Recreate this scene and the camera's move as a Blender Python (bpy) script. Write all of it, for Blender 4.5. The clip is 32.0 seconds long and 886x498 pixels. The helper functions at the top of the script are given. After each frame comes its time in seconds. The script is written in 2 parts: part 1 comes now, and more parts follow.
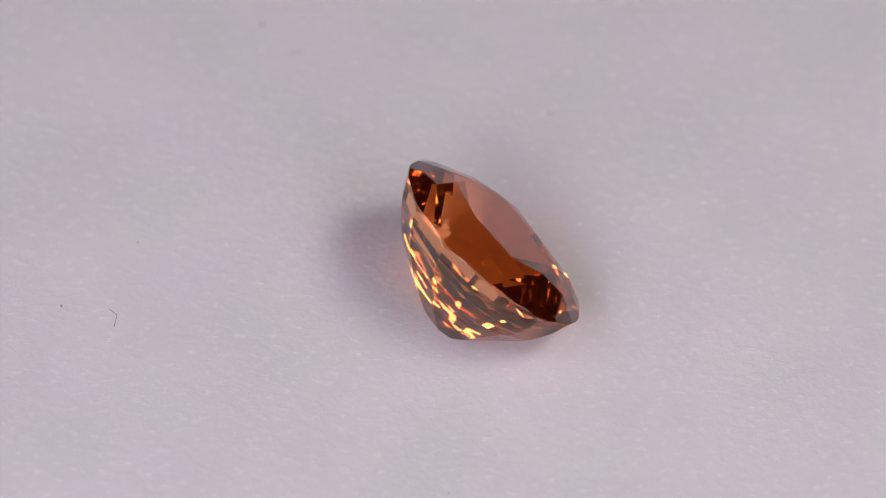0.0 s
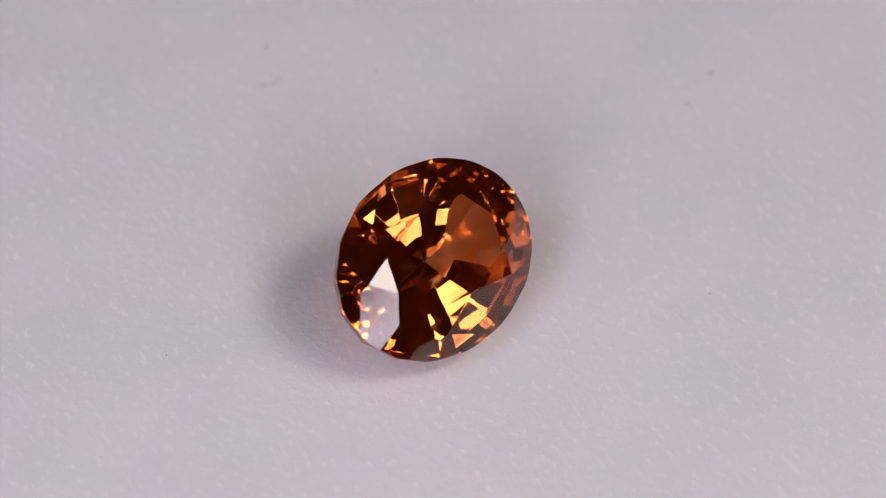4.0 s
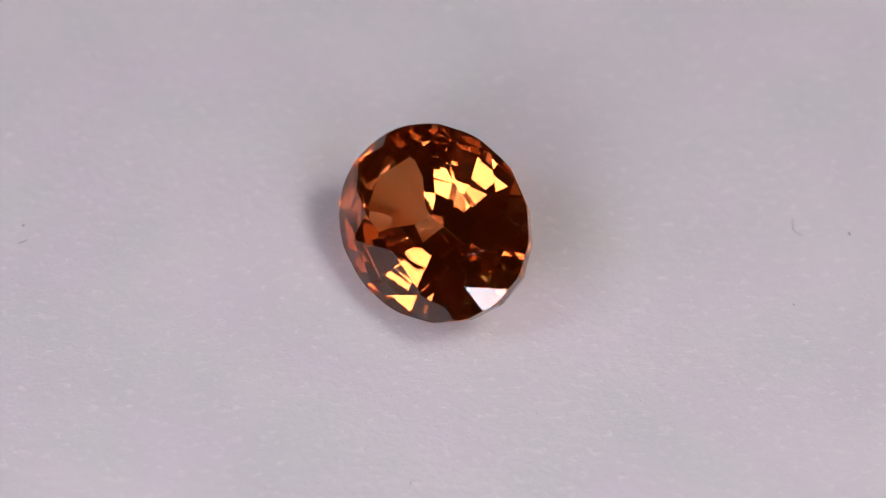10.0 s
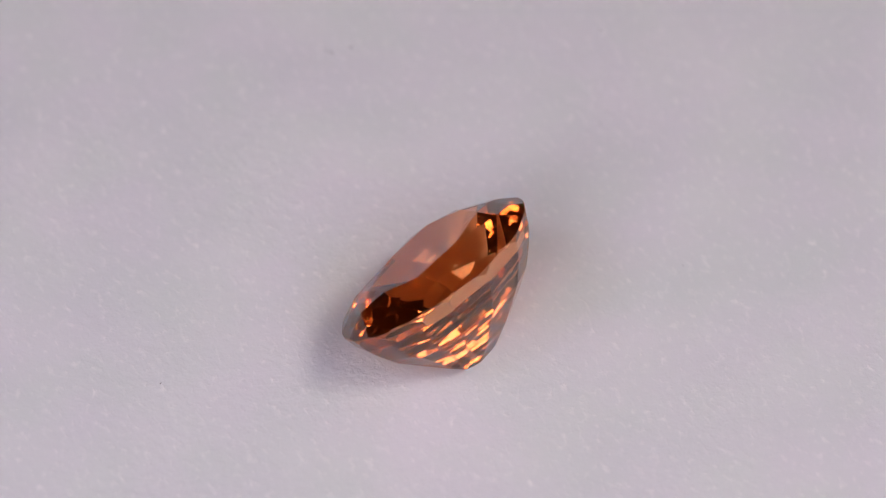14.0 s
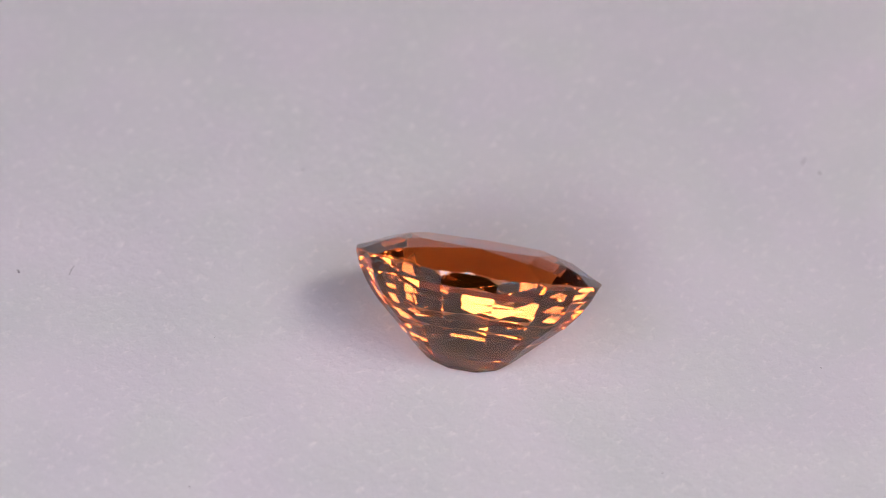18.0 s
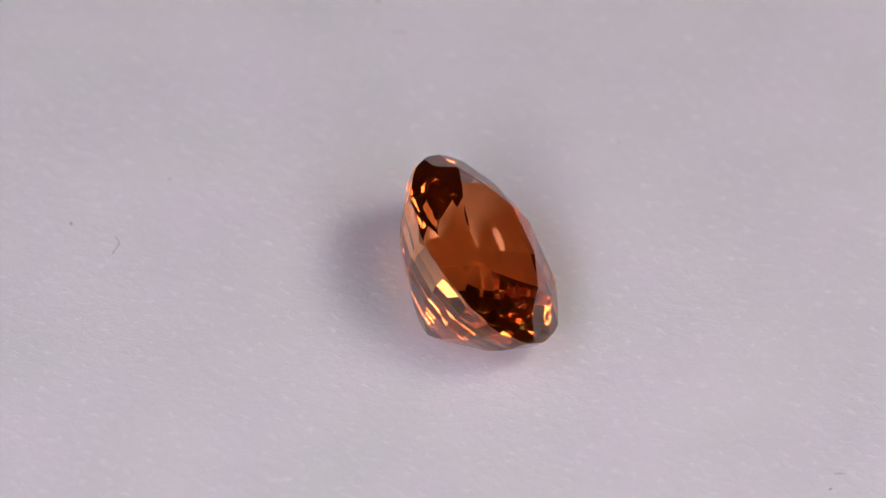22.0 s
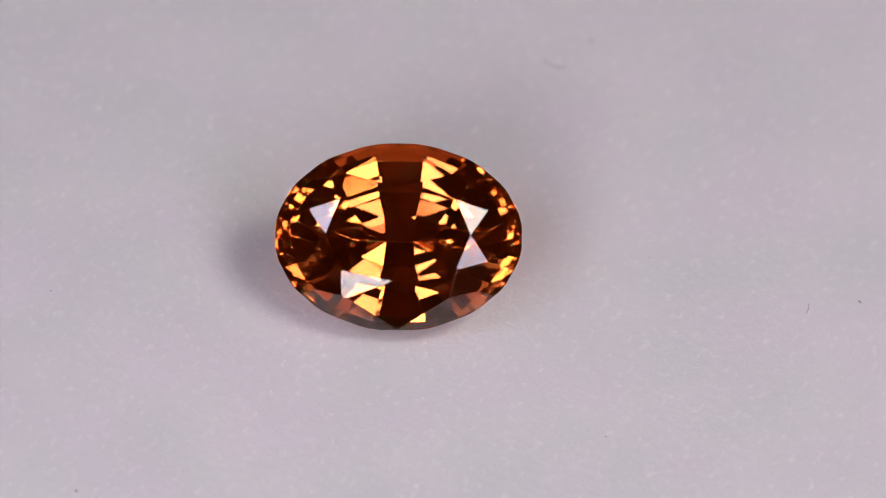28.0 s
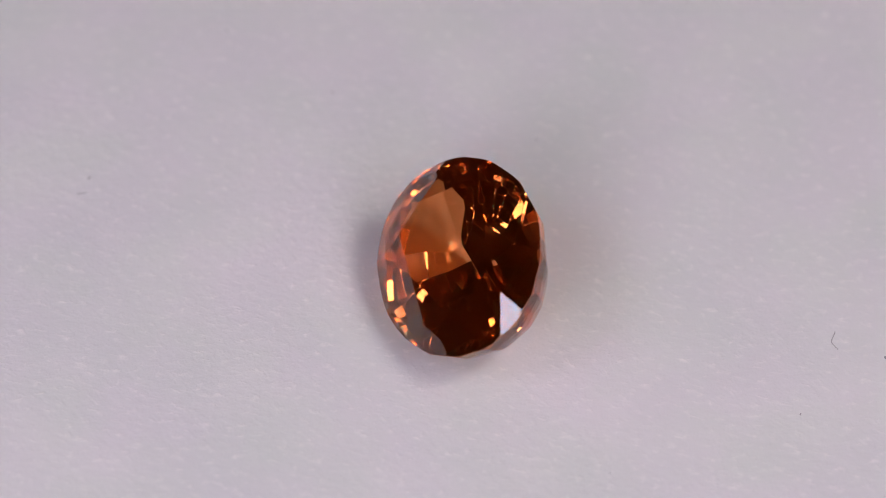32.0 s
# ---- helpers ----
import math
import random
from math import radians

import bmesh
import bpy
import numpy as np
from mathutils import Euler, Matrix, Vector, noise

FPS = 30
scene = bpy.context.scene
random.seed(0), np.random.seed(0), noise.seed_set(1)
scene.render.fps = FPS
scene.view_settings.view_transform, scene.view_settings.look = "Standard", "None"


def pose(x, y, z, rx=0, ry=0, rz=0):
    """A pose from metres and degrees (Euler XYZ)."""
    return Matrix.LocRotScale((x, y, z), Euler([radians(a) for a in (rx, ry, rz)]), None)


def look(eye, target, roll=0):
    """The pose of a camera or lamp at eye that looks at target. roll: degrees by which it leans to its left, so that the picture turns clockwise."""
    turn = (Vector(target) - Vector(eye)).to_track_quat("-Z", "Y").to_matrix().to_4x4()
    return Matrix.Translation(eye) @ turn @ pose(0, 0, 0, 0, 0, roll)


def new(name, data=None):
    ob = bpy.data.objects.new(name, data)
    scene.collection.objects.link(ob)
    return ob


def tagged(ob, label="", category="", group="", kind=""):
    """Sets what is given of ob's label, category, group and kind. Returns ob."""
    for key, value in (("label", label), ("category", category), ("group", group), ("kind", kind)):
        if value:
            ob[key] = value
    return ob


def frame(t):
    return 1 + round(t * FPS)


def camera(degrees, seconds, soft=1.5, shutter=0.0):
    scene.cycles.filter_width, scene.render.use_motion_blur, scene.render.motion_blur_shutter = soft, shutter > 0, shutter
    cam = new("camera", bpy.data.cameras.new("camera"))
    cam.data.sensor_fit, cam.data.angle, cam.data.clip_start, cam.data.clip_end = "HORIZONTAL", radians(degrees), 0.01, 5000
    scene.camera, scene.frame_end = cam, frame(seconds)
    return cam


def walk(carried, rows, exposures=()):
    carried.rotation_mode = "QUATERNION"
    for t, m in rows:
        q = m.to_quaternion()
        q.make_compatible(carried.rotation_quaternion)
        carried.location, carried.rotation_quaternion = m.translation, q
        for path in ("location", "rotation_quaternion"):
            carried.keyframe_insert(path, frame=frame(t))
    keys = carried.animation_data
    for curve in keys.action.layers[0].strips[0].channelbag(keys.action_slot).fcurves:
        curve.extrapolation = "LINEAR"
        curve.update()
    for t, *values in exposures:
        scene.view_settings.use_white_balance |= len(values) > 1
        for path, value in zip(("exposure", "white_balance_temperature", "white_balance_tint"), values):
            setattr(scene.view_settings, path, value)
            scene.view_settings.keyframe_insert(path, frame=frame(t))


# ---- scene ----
# A faceted orange gemstone turning on a sheet of white paper, under small lamp panels, in a dim room.
MM = 0.001
ELEVATION = 44.44          # degrees by which the lens looks down
REACH = 0.313             # from the lens to the middle of the paper
TURN = 21.0               # seconds for one turn of the turntable

# ---- camera ----
cam = camera(6.0, 32.0, soft=1.0)
EYE = (0.0, -REACH * math.cos(radians(ELEVATION)), REACH * math.sin(radians(ELEVATION)))
CAM_POSE = look(EYE, (0.0, 0.0, 0.0), 1.98)
walk(cam, [(0.0, CAM_POSE), (32.0, CAM_POSE)])
cam.data.dof.use_dof = True
cam.data.dof.focus_distance = REACH - 0.0042
cam.data.dof.aperture_fstop = 52.0

# ---- light ----
world = bpy.data.worlds.new("dim_room_air")
scene.world = world
world.use_nodes = True
world.node_tree.nodes["Background"].inputs["Color"].default_value = (0.5, 0.5, 0.6, 1)
world.node_tree.nodes["Background"].inputs["Strength"].default_value = 0.012
scene.view_settings.exposure = 0.12

# Where each lamp stands over the paper: degrees round from the lens, degrees up, metres away, degrees wide and tall.
LAMPS = (
    dict(round_by=-20, up=29.8, lean=14, far=0.20, wide=21.2, tall=14, colour=(0.97, 0.875, 0.97), power=10.0, name="front_lamp_glow", label="wide low lamp panel with a glowing white diffuser"),
    dict(round_by=33.6, up=36.3, lean=28, far=0.25, wide=31, tall=12.4, colour=(0.88, 0.78, 0.98), power=5.4, name="dim_lamp_glow", label="wide low lamp panel with a dimmer bluish diffuser"),
    dict(round_by=-53.2, up=47.8, lean=14, far=0.30, wide=13.4, tall=17, colour=(0.86, 0.77, 1.0), power=7.2, name="cool_lamp_glow", label="upright lamp panel with a glowing bluish white diffuser"),
    dict(round_by=62.5, up=55.5, lean=-10, far=0.30, wide=24.5, tall=14, colour=(1.0, 0.83, 0.78), power=9.7, name="warm_lamp_glow", label="high lamp panel with a glowing warm white diffuser"),
)


# ---- materials ----
def material(name):
    m = bpy.data.materials.new(name)
    m.use_nodes = True
    nodes = m.node_tree.nodes
    return m, nodes, m.node_tree.links, nodes["Principled BSDF"]


def mottled(name, dark, light, scale, rough, bump=0.0, fine=0.0, metal=0.0, detail=6.0):
    """A surface of two close colours with grain at two scales and a little relief."""
    m, n, l, b = material(name)
    at = n.new("ShaderNodeTexCoord")
    big = n.new("ShaderNodeTexNoise")
    big.inputs["Scale"].default_value, big.inputs["Detail"].default_value = scale, detail
    l.new(at.outputs["Object"], big.inputs["Vector"])
    small = n.new("ShaderNodeTexNoise")
    small.inputs["Scale"].default_value, small.inputs["Detail"].default_value = fine or scale * 9, 4
    l.new(at.outputs["Object"], small.inputs["Vector"])
    both = n.new("ShaderNodeMix")
    both.inputs[0].default_value = 0.4
    l.new(big.outputs["Fac"], both.inputs[2])
    l.new(small.outputs["Fac"], both.inputs[3])
    ramp = n.new("ShaderNodeValToRGB")
    ramp.color_ramp.elements[0].position, ramp.color_ramp.elements[1].position = 0.3, 0.7
    ramp.color_ramp.elements[0].color, ramp.color_ramp.elements[1].color = (*dark, 1), (*light, 1)
    l.new(both.outputs[0], ramp.inputs["Fac"])
    l.new(ramp.outputs["Color"], b.inputs["Base Color"])
    b.inputs["Roughness"].default_value, b.inputs["Metallic"].default_value = rough, metal
    if bump:
        relief = n.new("ShaderNodeBump")
        relief.inputs["Strength"].default_value, relief.inputs["Distance"].default_value = 0.6, bump
        l.new(both.outputs[0], relief.inputs["Height"])
        l.new(relief.outputs["Normal"], b.inputs["Normal"])
    return m


def paper_material():
    """White drawing paper: pressed fibres, a few raised flecks, and soft clouds of tone."""
    m, n, l, b = material("white_paper")
    at = n.new("ShaderNodeTexCoord")
    clouds = n.new("ShaderNodeTexNoise")
    clouds.inputs["Scale"].default_value, clouds.inputs["Detail"].default_value = 160, 5
    felt = n.new("ShaderNodeTexNoise")
    felt.inputs["Scale"].default_value, felt.inputs["Detail"].default_value, felt.inputs["Roughness"].default_value = 2200, 5, 0.62
    grain = n.new("ShaderNodeTexNoise")
    grain.inputs["Scale"].default_value, grain.inputs["Detail"].default_value, grain.inputs["Distortion"].default_value = 4800, 2, 0.8
    strands = n.new("ShaderNodeTexNoise")
    strands.inputs["Scale"].default_value, strands.inputs["Detail"].default_value, strands.inputs["Distortion"].default_value = 3600, 2, 0.5
    pull = n.new("ShaderNodeMapping")
    pull.inputs["Scale"].default_value = (0.6, 1.0, 1.0)
    pull.inputs["Rotation"].default_value = (0, 0, 0.6)
    l.new(at.outputs["Object"], pull.inputs["Vector"])
    l.new(pull.outputs["Vector"], strands.inputs["Vector"])
    tint = n.new("ShaderNodeTexNoise")
    tint.inputs["Scale"].default_value, tint.inputs["Detail"].default_value, tint.inputs["Roughness"].default_value = 210, 3, 0.45
    dye = n.new("ShaderNodeValToRGB")
    dye.color_ramp.elements[0].position, dye.color_ramp.elements[1].position = 0.36, 0.62
    dye.color_ramp.elements[0].color, dye.color_ramp.elements[1].color = (0.975, 1.0, 0.985, 1), (1.0, 0.985, 1.015, 1)
    l.new(tint.outputs["Fac"], dye.inputs["Fac"])
    for tex in (clouds, felt, grain, tint):
        l.new(at.outputs["Object"], tex.inputs["Vector"])
    # raised fibres: thin streaks, thicker in some patches than in others
    streak = n.new("ShaderNodeMapRange")
    streak.inputs["From Min"].default_value, streak.inputs["From Max"].default_value = 0.53, 0.76
    l.new(strands.outputs["Fac"], streak.inputs["Value"])
    patch = n.new("ShaderNodeMapRange")
    patch.inputs["From Min"].default_value, patch.inputs["From Max"].default_value = 0.38, 0.66
    l.new(felt.outputs["Fac"], patch.inputs["Value"])
    fleck = n.new("ShaderNodeMath")
    fleck.operation = "MULTIPLY"
    l.new(streak.outputs[0], fleck.inputs[0])
    l.new(patch.outputs[0], fleck.inputs[1])
    tone = n.new("ShaderNodeValToRGB")
    tone.color_ramp.elements[0].position, tone.color_ramp.elements[1].position = 0.32, 0.68
    tone.color_ramp.elements[0].color, tone.color_ramp.elements[1].color = (0.755, 0.785, 0.785, 1), (0.825, 0.83, 0.84, 1)
    l.new(clouds.outputs["Fac"], tone.inputs["Fac"])
    # the raised fibres' sparkle is put into the colour as paler flecks
    lit = n.new("ShaderNodeMix")
    lit.data_type = "RGBA"
    lit.inputs[7].default_value = (0.93, 0.93, 0.92, 1)
    l.new(fleck.outputs[0], lit.inputs[0])
    l.new(tone.outputs["Color"], lit.inputs[6])
    dyed = n.new("ShaderNodeMix")
    dyed.data_type, dyed.blend_type = "RGBA", "MULTIPLY"
    dyed.inputs[0].default_value = 1.0
    l.new(lit.outputs[2], dyed.inputs[6])
    l.new(dye.outputs["Color"], dyed.inputs[7])
    l.new(dyed.outputs[2], b.inputs["Base Color"])
    rough = n.new("ShaderNodeMath")
    rough.operation, rough.inputs[1].default_value = "MULTIPLY_ADD", 0.20
    l.new(grain.outputs["Fac"], rough.inputs[0])
    l.new(felt.outputs["Fac"], rough.inputs[2])
    height = n.new("ShaderNodeMath")
    height.operation, height.inputs[1].default_value = "MULTIPLY_ADD", 0.3
    l.new(fleck.outputs[0], height.inputs[0])
    l.new(rough.outputs[0], height.inputs[2])
    relief = n.new("ShaderNodeBump")
    relief.inputs["Strength"].default_value, relief.inputs["Distance"].default_value = 0.55, 0.00009
    l.new(height.outputs[0], relief.inputs["Height"])
    l.new(relief.outputs["Normal"], b.inputs["Normal"])
    b.inputs["Roughness"].default_value = 0.75
    b.inputs["Specular IOR Level"].default_value = 0.25
    return m


def gem_material(name, body, dust=(0.005, 0.02), tone=(0.80, 0.17, 0.04)):
    """Clear orange crystal: each pass and each inner bounce takes up blue and green; the polish stays white."""
    m, n, l, b = material(name)
    n.remove(b)
    glass = n.new("ShaderNodeBsdfGlass")
    glass.inputs["IOR"].default_value = 1.8408
    glass.inputs["Roughness"].default_value = 0.0
    glass.inputs["Color"].default_value = (*body, 1)
    polish = n.new("ShaderNodeBsdfGlossy")
    polish.inputs["Roughness"].default_value = 0.0
    # polishing scratches, seen only in the gloss
    spot, lay, scratch, score = n.new("ShaderNodeTexCoord"), n.new("ShaderNodeMapping"), n.new("ShaderNodeTexNoise"), n.new("ShaderNodeBump")
    lay.inputs["Rotation"].default_value, lay.inputs["Scale"].default_value = (0, 0, 0.7), (500, 14000, 500)
    scratch.inputs["Scale"].default_value, scratch.inputs["Detail"].default_value = 1.0, 3
    score.inputs["Strength"].default_value, score.inputs["Distance"].default_value = 0.35, 0.000002
    l.new(spot.outputs["Object"], lay.inputs["Vector"])
    l.new(lay.outputs["Vector"], scratch.inputs["Vector"])
    l.new(scratch.outputs["Fac"], score.inputs["Height"])
    l.new(score.outputs["Normal"], polish.inputs["Normal"])
    facing = n.new("ShaderNodeLayerWeight")
    facing.inputs["Blend"].default_value = 0.5
    power = n.new("ShaderNodeMath")
    power.operation, power.inputs[1].default_value = "POWER", 5.0
    l.new(facing.outputs["Facing"], power.inputs[0])
    fres = n.new("ShaderNodeMath")
    fres.operation, fres.inputs[1].default_value, fres.inputs[2].default_value = "MULTIPLY_ADD", 0.918, 0.082
    l.new(power.outputs[0], fres.inputs[0])
    tint = n.new("ShaderNodeMix")
    tint.data_type = "RGBA"
    tint.inputs[6].default_value = (0, 0, 0, 1)
    tint.inputs[7].default_value = (*[1 - c for c in body], 1)
    l.new(fres.outputs[0], tint.inputs[0])
    l.new(tint.outputs[2], polish.inputs["Color"])
    both = n.new("ShaderNodeAddShader")
    l.new(glass.outputs[0], both.inputs[0])
    l.new(polish.outputs[0], both.inputs[1])
    # faint orange glow painted into the facets; on the rim it is frost
    glow_frost, veil, film, mist = n.new("ShaderNodeBsdfDiffuse"), n.new("ShaderNodeBsdfTranslucent"), n.new("ShaderNodeMixShader"), n.new("ShaderNodeMixShader")
    glow_frost.inputs["Color"].default_value = veil.inputs["Color"].default_value = (*tone, 1)
    film.inputs[0].default_value = 0.5
    l.new(glow_frost.outputs[0], film.inputs[1])
    l.new(veil.outputs[0], film.inputs[2])
    at, cloud, amount = n.new("ShaderNodeTexCoord"), n.new("ShaderNodeTexNoise"), n.new("ShaderNodeMapRange")
    cloud.inputs["Scale"].default_value, cloud.inputs["Detail"].default_value = 700, 5
    l.new(at.outputs["Object"], cloud.inputs["Vector"])
    amount.inputs["From Min"].default_value, amount.inputs["From Max"].default_value = 0.35, 0.75
    # dust: least and most share of that film
    amount.inputs["To Min"].default_value, amount.inputs["To Max"].default_value = dust
    l.new(cloud.outputs["Fac"], amount.inputs["Value"])
    l.new(amount.outputs[0], mist.inputs[0])
    l.new(both.outputs[0], mist.inputs[1])
    l.new(film.outputs[0], mist.inputs[2])
    l.new(mist.outputs[0], n["Material Output"].inputs["Surface"])
    return m


def glowing(name, colour, power):
    m, n, l, b = material(name)
    b.inputs["Base Color"].default_value = (0.8, 0.8, 0.8, 1)
    b.inputs["Emission Color"].default_value = (*colour, 1)
    b.inputs["Emission Strength"].default_value = power
    return m


GEM = gem_material("orange_crystal", (0.995, 0.658, 0.425))
# same crystal, with more orange glow painted in to lift its dark facets
STEPPED = gem_material("orange_crystal_underside", (0.995, 0.658, 0.425), (0.011, 0.034), (0.95, 0.40, 0.05))
FROST = gem_material("frosted_crystal_rim", (0.995, 0.658, 0.425), (0.35, 0.6), (0.88, 0.42, 0.22))
PAPER = paper_material()
PLATE = mottled("matt_black_plastic", (0.015, 0.015, 0.016), (0.03, 0.03, 0.032), 40, 0.45, 0.00005)
DESK = mottled("brown_stained_wood", (0.08, 0.05, 0.03), (0.16, 0.10, 0.06), 9, 0.5, 0.0001)
WALL = mottled("grey_wall_paint", (0.11, 0.107, 0.105), (0.145, 0.14, 0.138), 6, 0.9, 0.0002)
FIBRE = mottled("grey_lint", (0.26, 0.27, 0.28), (0.46, 0.47, 0.48), 3000, 0.9)


# ---- helpers ----
def part(name, bm, mat, parent=None, label=""):
    mesh = bpy.data.meshes.new(name)
    bm.to_mesh(mesh)
    bm.free()
    mesh.materials.append(mat)
    ob = new(name, mesh)
    if parent is not None:
        ob.parent = parent
    return tagged(ob, label)


def box_mesh(sx, sy, sz, at=(0, 0, 0), bevel=0.0):
    bm = bmesh.new()
    bmesh.ops.create_cube(bm, size=1.0)
    for v in bm.verts:
        v.co = Vector((v.co.x * sx + at[0], v.co.y * sy + at[1], v.co.z * sz + at[2]))
    if bevel:
        bmesh.ops.bevel(bm, geom=bm.edges[:], offset=bevel, segments=2, affect="EDGES", profile=0.5)
    return bm


def disc_mesh(radius, top, bottom, segments=128, bevel=0.0):
    bm = bmesh.new()
    bmesh.ops.create_cone(bm, cap_ends=True, segments=segments, radius1=radius, radius2=radius, depth=top - bottom)
    bmesh.ops.translate(bm, vec=(0, 0, (top + bottom) / 2), verts=bm.verts)
    if bevel:
        rims = [e for e in bm.edges if len(e.link_faces) == 2 and any(len(f.verts) > 4 for f in e.link_faces)]
        bmesh.ops.bevel(bm, geom=rims, offset=bevel, segments=3, affect="EDGES", profile=0.5)
    return bm


# ---- the turning motion ----
# How the hub drifts as it turns, in millimetres: one pair every half second of a turn.
DRIFT = (
    (1.82, -2.72), (1.70, -2.89), (1.52, -3.07), (1.27, -3.27), (1.03, -3.47), (0.65, -3.56),
    (0.31, -3.64), (-0.04, -3.66), (-0.31, -3.68), (-0.64, -3.54), (-0.92, -3.40), (-1.15, -3.24),
    (-1.40, -3.09), (-1.53, -2.83), (-1.64, -2.56), (-1.70, -2.22), (-1.66, -1.92), (-1.52, -1.71),
    (-1.28, -1.56), (-0.92, -1.50), (-0.36, -1.77), (0.27, -2.56), (0.60, -3.50), (0.42, -4.01),
    (0.04, -4.30), (-0.38, -4.40), (-0.56, -4.34), (-0.51, -4.27), (-0.29, -4.20), (0.03, -4.16),
    (0.40, -4.17), (0.74, -4.24), (1.00, -4.40), (1.12, -4.69), (1.19, -4.80), (1.29, -4.52),
    (1.33, -3.99), (1.51, -3.22), (1.62, -2.62), (1.74, -2.20), (1.80, -2.17), (1.85, -2.37),
)


def drift(t):
    u = (t % TURN) / TURN * len(DRIFT)
    i, f = int(u), u - int(u)
    p = [Vector(DRIFT[(i + j) % len(DRIFT)]) for j in (-1, 0, 1, 2)]
    return p[1] + 0.5 * f * (p[2] - p[0] + f * (2 * p[0] - 5 * p[1] + 4 * p[2] - p[3] + f * (3 * (p[1] - p[2]) + p[3] - p[0])))


def hub(t):
    """The turntable's pose at t seconds: the gem's resting point is its origin."""
    d = drift(t) * MM
    return pose(d.x, d.y, 0, 0, 0, -360.0 * t / TURN)


def turning(thing, place):
    walk(thing, [(0.5 * k, hub(0.5 * k) @ place) for k in range(65)])


# ---- room ----
def room():
    half, high, thick, low = 1.1, 1.35, 0.1, -0.75
    tagged(part("floor", box_mesh(2 * half, 2 * half, thick, (0, 0, low - thick / 2)), DESK), "brown wooden floor of the dim room", "floor", kind="structure")
    tagged(part("ceiling", box_mesh(2 * half, 2 * half, thick, (0, 0, high + thick / 2)), WALL), "dark grey painted ceiling of the dim room", "ceiling", kind="structure")
    tall = high - low
    mid = (high + low) / 2
    tagged(part("wall_north", box_mesh(2 * half, thick, tall, (0, half + thick / 2, mid)), WALL), "plain dark grey painted wall", "wall", kind="structure")
    tagged(part("wall_south", box_mesh(2 * half, thick, tall, (0, -half - thick / 2, mid)), WALL), "plain dark grey painted wall", "wall", kind="structure")
    tagged(part("wall_east", box_mesh(thick, 2 * half, tall, (half + thick / 2, 0, mid)), WALL), "plain dark grey painted wall", "wall", kind="structure")
    tagged(part("wall_west", box_mesh(thick, 2 * half, tall, (-half - thick / 2, 0, mid)), WALL), "plain dark grey painted wall", "wall", kind="structure")


def desk():
    ob = tagged(new("table"), "brown wooden table under the turntable", "table")
    ob.location = (0, 0, -0.75)
    part("tabletop", box_mesh(1.2, 0.8, 0.03, (0, 0, 0.71), 0.003), DESK, ob)
    for x in (-0.55, 0.55):
        for y in (-0.35, 0.35):
            part("leg", box_mesh(0.05, 0.05, 0.695, (x, y, 0.3475), 0.003), DESK, ob)


def turntable():
    ob = tagged(new("turntable"), "black plastic motor turntable under white paper", "turntable")
    ob.location = (0, -0.0025, -0.025)
    part("base", disc_mesh(0.075, 0.016, 0.0, 96, 0.002), PLATE, ob)
    return ob


def plate():
    return tagged(part("turntable_plate", disc_mesh(0.098, -0.0004, -0.0085, 128, 0.001), PLATE), "round black plastic plate that turns under the paper", "turntable plate")


def paper():
    """A disc of paper 0.4 mm thick; its upper face is z = 0."""
    return tagged(part("ground", disc_mesh(0.1, 0.0, -0.0004, 160), PAPER), "sheet of matt white paper with fine fibrous grain", "paper sheet", kind="structure")


# ---- lamps ----
def lamp_panel(round_by, up, far, wide, tall, colour, power, name, label, lean=0):
    """A flat lamp: glowing diffuser in a black frame, with a ribbed back, a hinge and an upright stand on the table."""
    way = Vector((math.sin(radians(round_by)) * math.cos(radians(up)), -math.cos(radians(round_by)) * math.cos(radians(up)), math.sin(radians(up))))
    wide, tall = 2 * far * math.tan(radians(wide / 2)), 2 * far * math.tan(radians(tall / 2))
    ob = tagged(new("lamp_panel"), label, "lamp", "lamps round the turntable")
    ob.matrix_world = look(way * far, (0, 0, 0), lean)
    part("diffuser", box_mesh(wide, tall, 0.002, (0, 0, 0), 0.0005), glowing(name, colour, power), ob, "glowing white diffuser sheet")
    for x in (-1, 1):
        part("frame_side", box_mesh(0.003, tall + 0.006, 0.012, (x * (wide / 2 + 0.0016), 0, 0.004), 0.0006), PLATE, ob)
    for y in (-1, 1):
        part("frame_rail", box_mesh(wide, 0.003, 0.012, (0, y * (tall / 2 + 0.0016), 0.004), 0.0006), PLATE, ob)
    part("back_shell", box_mesh(wide + 0.002, tall + 0.002, 0.006, (0, 0, 0.0125), 0.002), PLATE, ob, "black plastic back")
    part("hinge", box_mesh(0.016, 0.016, 0.02, (0, 0, 0.0255), 0.003), PLATE, ob)
    top = ob.matrix_world @ Vector((0, 0, 0.03))
    bm = bmesh.new()
    bmesh.ops.create_cone(bm, cap_ends=True, segments=20, radius1=0.006, radius2=0.005, depth=top.z + 0.025)
    bmesh.ops.translate(bm, vec=(top.x, top.y, (top.z - 0.025) / 2), verts=bm.verts)
    bmesh.ops.transform(bm, matrix=ob.matrix_world.inverted(), verts=bm.verts)
    part("stand", bm, PLATE, ob)
    bm = disc_mesh(0.035, -0.019, -0.025, 48, 0.002)
    bmesh.ops.translate(bm, vec=(top.x, top.y, 0), verts=bm.verts)
    bmesh.ops.transform(bm, matrix=ob.matrix_world.inverted(), verts=bm.verts)
    part("foot", bm, PLATE, ob)
    return ob


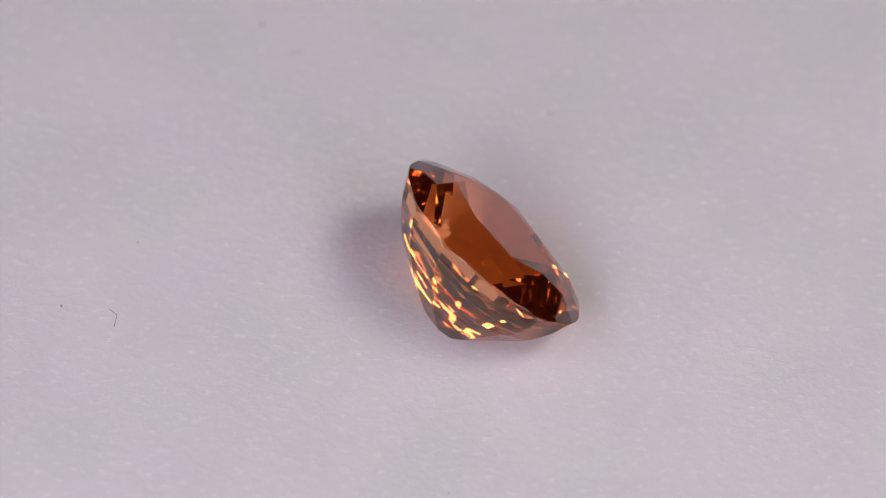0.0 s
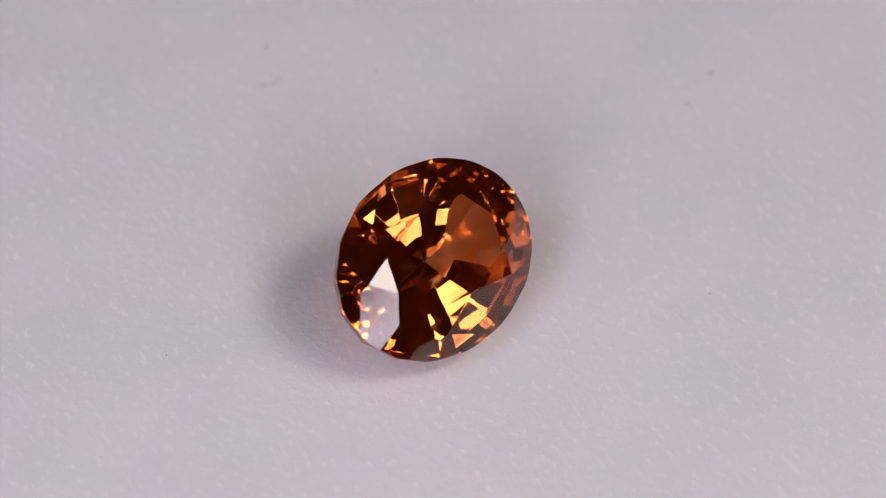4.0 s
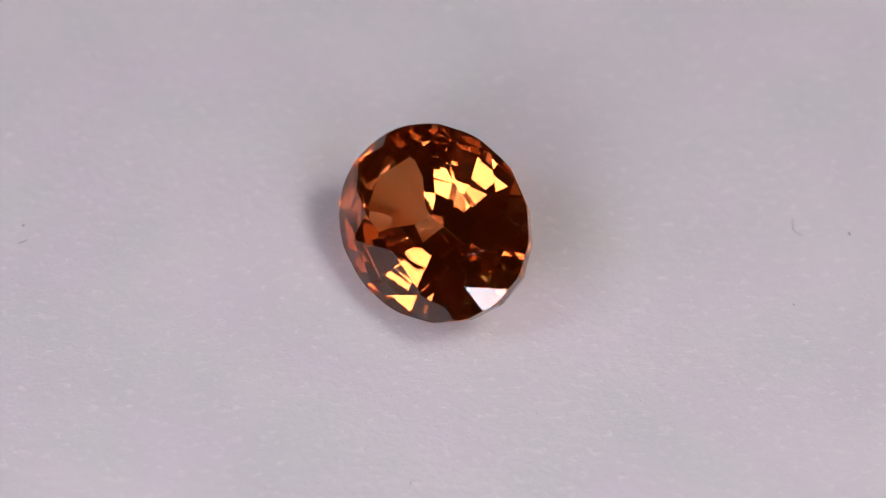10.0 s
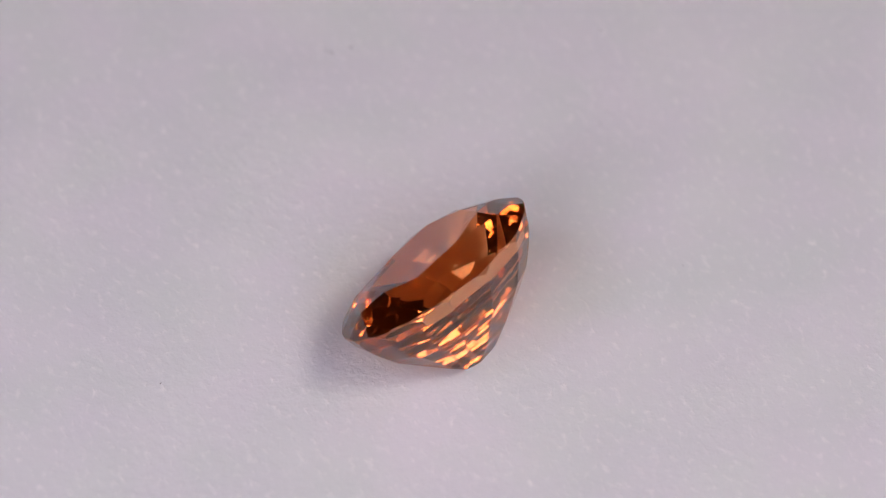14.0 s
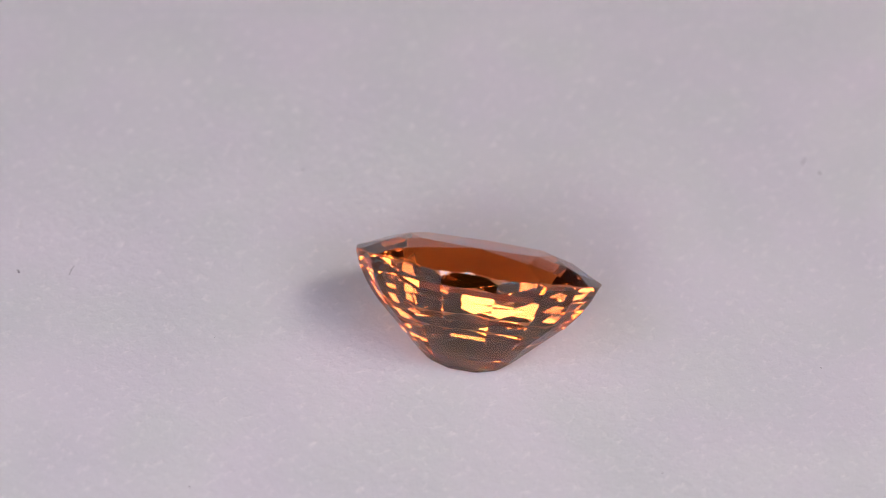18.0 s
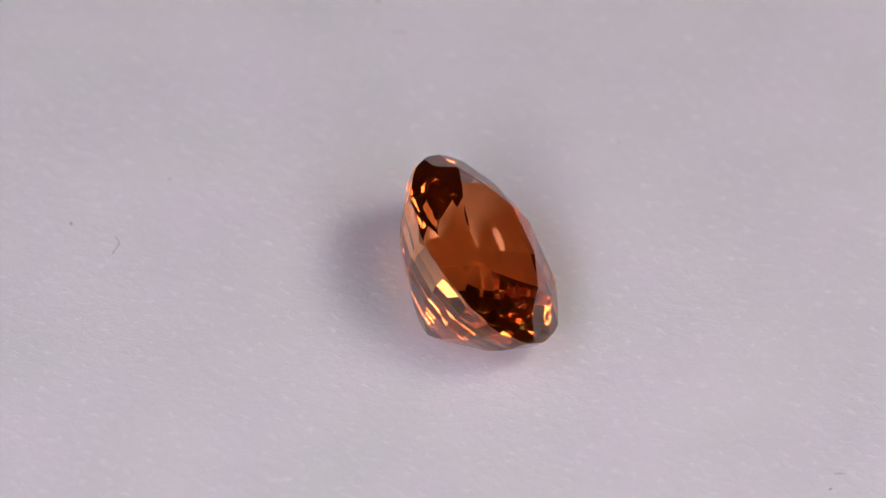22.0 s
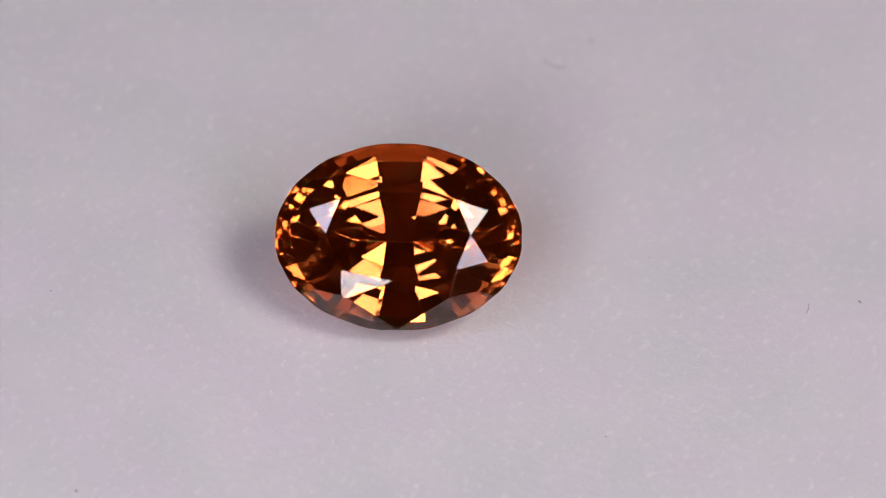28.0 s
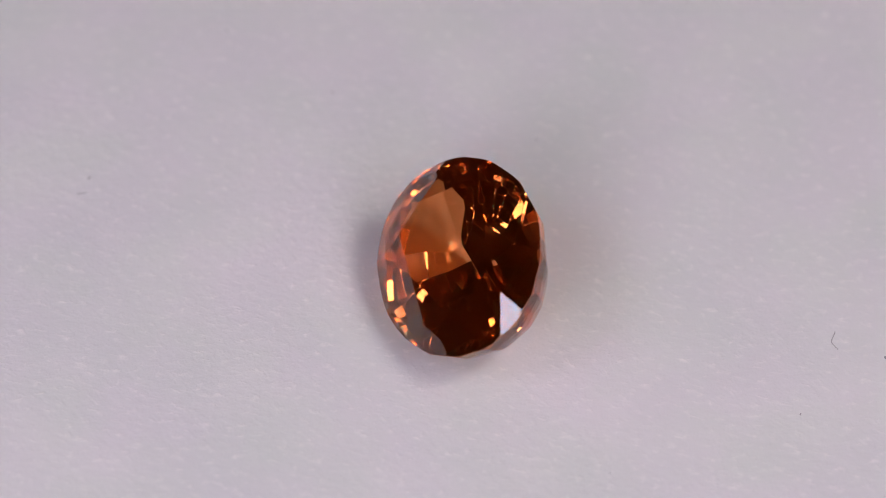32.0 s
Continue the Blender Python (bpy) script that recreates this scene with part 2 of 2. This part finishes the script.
# ---- gemstone ----
LONG, BROAD, CROWN, GIRDLE, TABLE_LONG, TABLE_BROAD = 4.495, 3.42, 0.8456, 0.11, 0.589, 0.503
# the steps below the rim: share of the half breadth, depth, and the added half length of the keel
STEPS = ((1.0000, 0.0000, 0.0000), (0.9533, 0.5332, -0.0019), (0.8643, 1.0512, 0.0189), (0.7106, 1.7909, 0.0473), (0.4623, 2.5680, 0.1274), (0.2619, 3.1777, 0.1516), (0.0600, 3.6902, 0.2270), (0.0000, 3.8424, 0.2510))

# degrees by which the columns of the lower facets crowd together, twice and four times round
SWAY = (-2.94, 2.15)


# crown facets polished a little off true: facet, the side it is on, and the lean of its face
SLIP = {(4, -1, -1): (-0.015, -0.09, 0), (4, 1, -1): (0, 0.08, 0), (5, -1, 1): (0, 0, -0.075)}


def column(j):
    return 22.5 * j + SWAY[0] * math.sin(radians(45 * j)) + SWAY[1] * math.sin(radians(90 * j))


def clip(faces, n, d, tag):
    """Cut a convex solid, given as (tag, loop of points), by the plane n.p = d, and keep the lower side."""
    eps = 4e-6
    if all(n.dot(p) <= d + eps for _, loop in faces for p in loop):
        return faces
    out, rim = [], []
    for name, loop in faces:
        kept = []
        for i, a in enumerate(loop):
            b = loop[(i + 1) % len(loop)]
            da, db = n.dot(a) - d, n.dot(b) - d
            if da <= eps:
                kept.append(a)
            if abs(da) <= eps:
                rim.append(a)
            if (da > eps and db < -eps) or (da < -eps and db > eps):
                p = a + (b - a) * (da / (da - db)) if da < db else b + (a - b) * (db / (db - da))
                kept.append(p)
                rim.append(p)
        if len(kept) > 2:
            out.append((name, kept))
    ends = []
    for p in rim:
        if all((p - e).length > 2e-5 for e in ends):
            ends.append(p)
    if len(ends) > 2:
        mid = sum(ends, Vector()) / len(ends)
        w = n.normalized()
        u = w.orthogonal().normalized()
        v = w.cross(u)
        ends.sort(key=lambda p: math.atan2(v.dot(p - mid), u.dot(p - mid)))
        out.append((tag, ends))
    return out


def cut_gem():
    """Cut the stone facet by facet from a block, round, then stretch it to its oval."""
    s, h = 2.0, 9.0
    c = [Vector((x, y, z)) for z in (-h, h) for y in (-s, s) for x in (-s, s)]
    solid = [("block", [c[i] for i in q]) for q in ((0, 2, 3, 1), (4, 5, 7, 6), (0, 1, 5, 4), (3, 2, 6, 7), (2, 0, 4, 6), (1, 3, 7, 5))]

    def at(deg, slope):
        return Vector((math.cos(radians(deg)), math.sin(radians(deg)), slope))

    solid = clip(solid, Vector((0, 0, 1)), CROWN, "table")
    for j in range(64):
        solid = clip(solid, at(360 / 64 * j, 0), 1.009, "girdle")
    for j in range(16):
        solid = clip(solid, at(column(j), 0), 1.003, "girdle")
    # crown: the corners of the table, the tips of the stars and the rim, for one quarter, then mirrored
    corner = [Vector((TABLE_LONG, 0, CROWN)), Vector((0.471, 0.377, CROWN)), Vector((0, TABLE_BROAD, CROWN))]
    tip = [Vector((0.78 * math.cos(radians(20.5)), 0.78 * math.sin(radians(20.5)), 0)), Vector((0.79 * math.cos(radians(56.5)), 0.79 * math.sin(radians(56.5)), 0))]
    tip[0].z = GIRDLE + (1 - tip[0].x) / (1 - TABLE_LONG) * (CROWN - GIRDLE)
    tip[1].z = GIRDLE + (1 - tip[1].y) / (1 - TABLE_BROAD) * (CROWN - GIRDLE)
    rim = [Vector((math.cos(radians(a)), math.sin(radians(a)), GIRDLE)) for a in (0, 20.5, 39, 56.5, 90)]
    flip = Vector((1, -1, 1))
    plans = [
        (corner[0], tip[0], tip[0] * flip), (corner[1], tip[0], tip[1]), (corner[2], tip[1], tip[1] * Vector((-1, 1, 1))),
        (corner[0], corner[1], tip[0]), (corner[1], corner[2], tip[1]),
        (tip[0], rim[0], rim[1]), (tip[0], rim[1], rim[2]), (tip[1], rim[2], rim[3]), (tip[1], rim[3], rim[4]),
    ]
    for i, (a, b, c) in enumerate(plans):
        n = (b - a).cross(c - a).normalized()
        n = n if n.z > 0 else -n
        for sx in (1, -1):
            for sy in (1, -1):
                m = Vector((n.x * sx, n.y * sy, n.z))
                slip = Vector(SLIP.get((i, sx, sy), (0, 0, 0)))
                hold = (a + b + c) / 3 * Vector((sx, sy, 1))
                solid = clip(solid, m + slip, (m + slip).dot(hold), "kite_facet" if i < 3 else "star_facet" if i < 5 else "crown")
    for (r0, z0, s0), (r1, z1, s1) in zip(STEPS, STEPS[1:]):
        for j in range(16):
            turn = column(j)
            a = math.cos(radians(turn)) ** 2
            h0, h1 = r0 + a * s0, r1 + a * s1
            kp = (h0 - h1) / (z1 - z0)
            solid = clip(solid, at(turn, -kp), h0 + kp * z0, "pavilion")
    return [(tag, [Vector((p.x * LONG, p.y * BROAD, p.z)) * MM for p in loop]) for tag, loop in solid]


WORN = 0.0032 * MM         # the edges between facets are rubbed round by this much
GEM_LEAN = Euler((radians(39.25), 0, 0)).to_matrix().to_4x4()
GEM_SIDE = Euler((0, radians(-2.528), 0)).to_matrix().to_4x4()


def gemstone():
    ob = tagged(new("gemstone"), "oval faceted orange gemstone lying tilted on white paper", "gemstone")
    facets = cut_gem()
    lean = pose(0, 0, 0, 0, 0, 121.66) @ GEM_LEAN @ GEM_SIDE
    low = min((lean @ p).z for _, loop in facets for p in loop)
    whole = bmesh.new()
    mark = whole.faces.layers.int.new("facet")
    for i, (tag, loop) in enumerate(facets):
        whole.faces.new([whole.verts.new(p) for p in loop])[mark] = i
    bmesh.ops.remove_doubles(whole, verts=whole.verts, dist=2e-7)
    bmesh.ops.dissolve_degenerate(whole, dist=2e-7, edges=whole.edges)
    bmesh.ops.recalc_face_normals(whole, faces=whole.faces)
    keen = [e for e in whole.edges if len(e.link_faces) == 2 and e.calc_length() > 8 * WORN and e.calc_face_angle() > 0.05]
    bmesh.ops.bevel(whole, geom=keen, offset=WORN, offset_type="OFFSET", segments=1, affect="EDGES", profile=0.5, clamp_overlap=False, loop_slide=False)

    def lifted(wanted):
        bm = whole.copy()
        layer = bm.faces.layers.int["facet"]
        bmesh.ops.delete(bm, geom=[f for f in bm.faces if f[layer] not in wanted], context="FACES")
        return bm

    def share(tag):
        return {i for i, (t, _) in enumerate(facets) if t == tag}

    part("table_facet", lifted(share("table")), GEM, ob, "large flat polished top facet")
    crown = part("crown", lifted(share("crown")), GEM, ob, "ring of narrow bright facets above the rim")
    for tag in ("kite_facet", "star_facet"):
        for i in sorted(share(tag)):
            part(tag, lifted({i}), GEM, crown)
    part("girdle", lifted(share("girdle")), FROST, ob, "thin frosted rim round the widest line")
    part("pavilion", lifted(share("pavilion")), STEPPED, ob, "rows of step facets narrowing to a keel")
    whole.free()
    return ob, Matrix.Translation((0, 0, -low + 0.00001)) @ lean


# ---- lint on the paper ----
def fibre(points, width, label, name="lint_fibre"):
    """A thin curved hair lying on the paper."""
    curve = bpy.data.curves.new(name, "CURVE")
    curve.dimensions, curve.bevel_depth, curve.bevel_resolution, curve.resolution_u = "3D", width * MM, 1, 6
    line = curve.splines.new("NURBS")
    line.points.add(len(points) - 1)
    for p, (x, y, z) in zip(line.points, points):
        p.co = (x * MM, y * MM, z * MM + width * MM, 1)
    line.use_endpoint_u, line.order_u = True, 3
    curve.materials.append(FIBRE)
    ob = new(name, curve)
    return tagged(ob, label, "fibre")


def speck(size, stretch, label):
    """An uneven crumb of dust."""
    bm = bmesh.new()
    bmesh.ops.create_icosphere(bm, subdivisions=2, radius=size * MM)
    for v in bm.verts:
        v.co *= 1 + 0.5 * noise.noise(v.co * (900 / size) + Vector((size * 37, 5, 2)))
        v.co = Vector((v.co.x * stretch, v.co.y, v.co.z * 0.35))
    low = min(v.co.z for v in bm.verts)
    bmesh.ops.translate(bm, vec=(0, 0, -low), verts=bm.verts)
    return tagged(part("dust_speck", bm, FIBRE), label, "dust")


room()
desk()
turntable()
for lamp in LAMPS:
    lamp_panel(**lamp)
PAPER_DISC = paper()
PLATE_DISC = plate()
STONE, STONE_PLACE = gemstone()
LINT = [
    (fibre([(-0.28, 0.39, 0), (-0.08, 0.22, 0.01), (0.03, 0.05, 0.03), (-0.02, -0.2, 0.02), (-0.05, -0.5, 0)], 0.014, "curled dark hair of lint lying on white paper"), (-13.71, -1.44, 0)),
    (fibre([(-0.2, 0, 0), (0.0, 0.03, 0.02), (0.2, 0.0, 0)], 0.014, "short grey hair of lint lying on white paper"), (14.8, -3.63, 20)),
    (fibre([(-0.08, -0.25, 0), (0.03, 0.0, 0.02), (0.0, 0.28, 0)], 0.011, "short grey hair of lint lying on white paper"), (-7.64, 13.1, 118)),
    (speck(0.038, 2.0, "grey crumb of dust on white paper"), (14.71, -4.47, 60)),
    (speck(0.044, 2.4, "dark crumb of dust on white paper"), (-8.98, 14.51, 60)),
    (speck(0.025, 1.9, "small dark crumb of dust on white paper"), (-13.12, 2.51, 90)),
    (speck(0.021, 2.4, "small grey crumb of dust on white paper"), (6.67, -10.84, 100)),
    (speck(0.018, 1.3, "small grey crumb of dust on white paper"), (-6.78, 6.83, 0)),
    (speck(0.025, 2.0, "small grey crumb of dust on white paper"), (2.05, 10.15, 105)),
    (speck(0.04, 2.2, "grey crumb of dust on white paper"), (-15.75, -0.97, 100)),
    (speck(0.025, 1.4, "small grey crumb of dust on white paper"), (11.2, -13.4, 20)),
    (speck(0.020, 1.5, "small grey crumb of dust on white paper"), (-1.33, -9.84, 20)),
]


def motions():
    turning(PAPER_DISC, Matrix())
    turning(PLATE_DISC, Matrix())
    turning(STONE, STONE_PLACE)
    for ob, (x, y, turn) in LINT:
        turning(ob, pose(x * MM, y * MM, 0, 0, 0, turn))


motions()
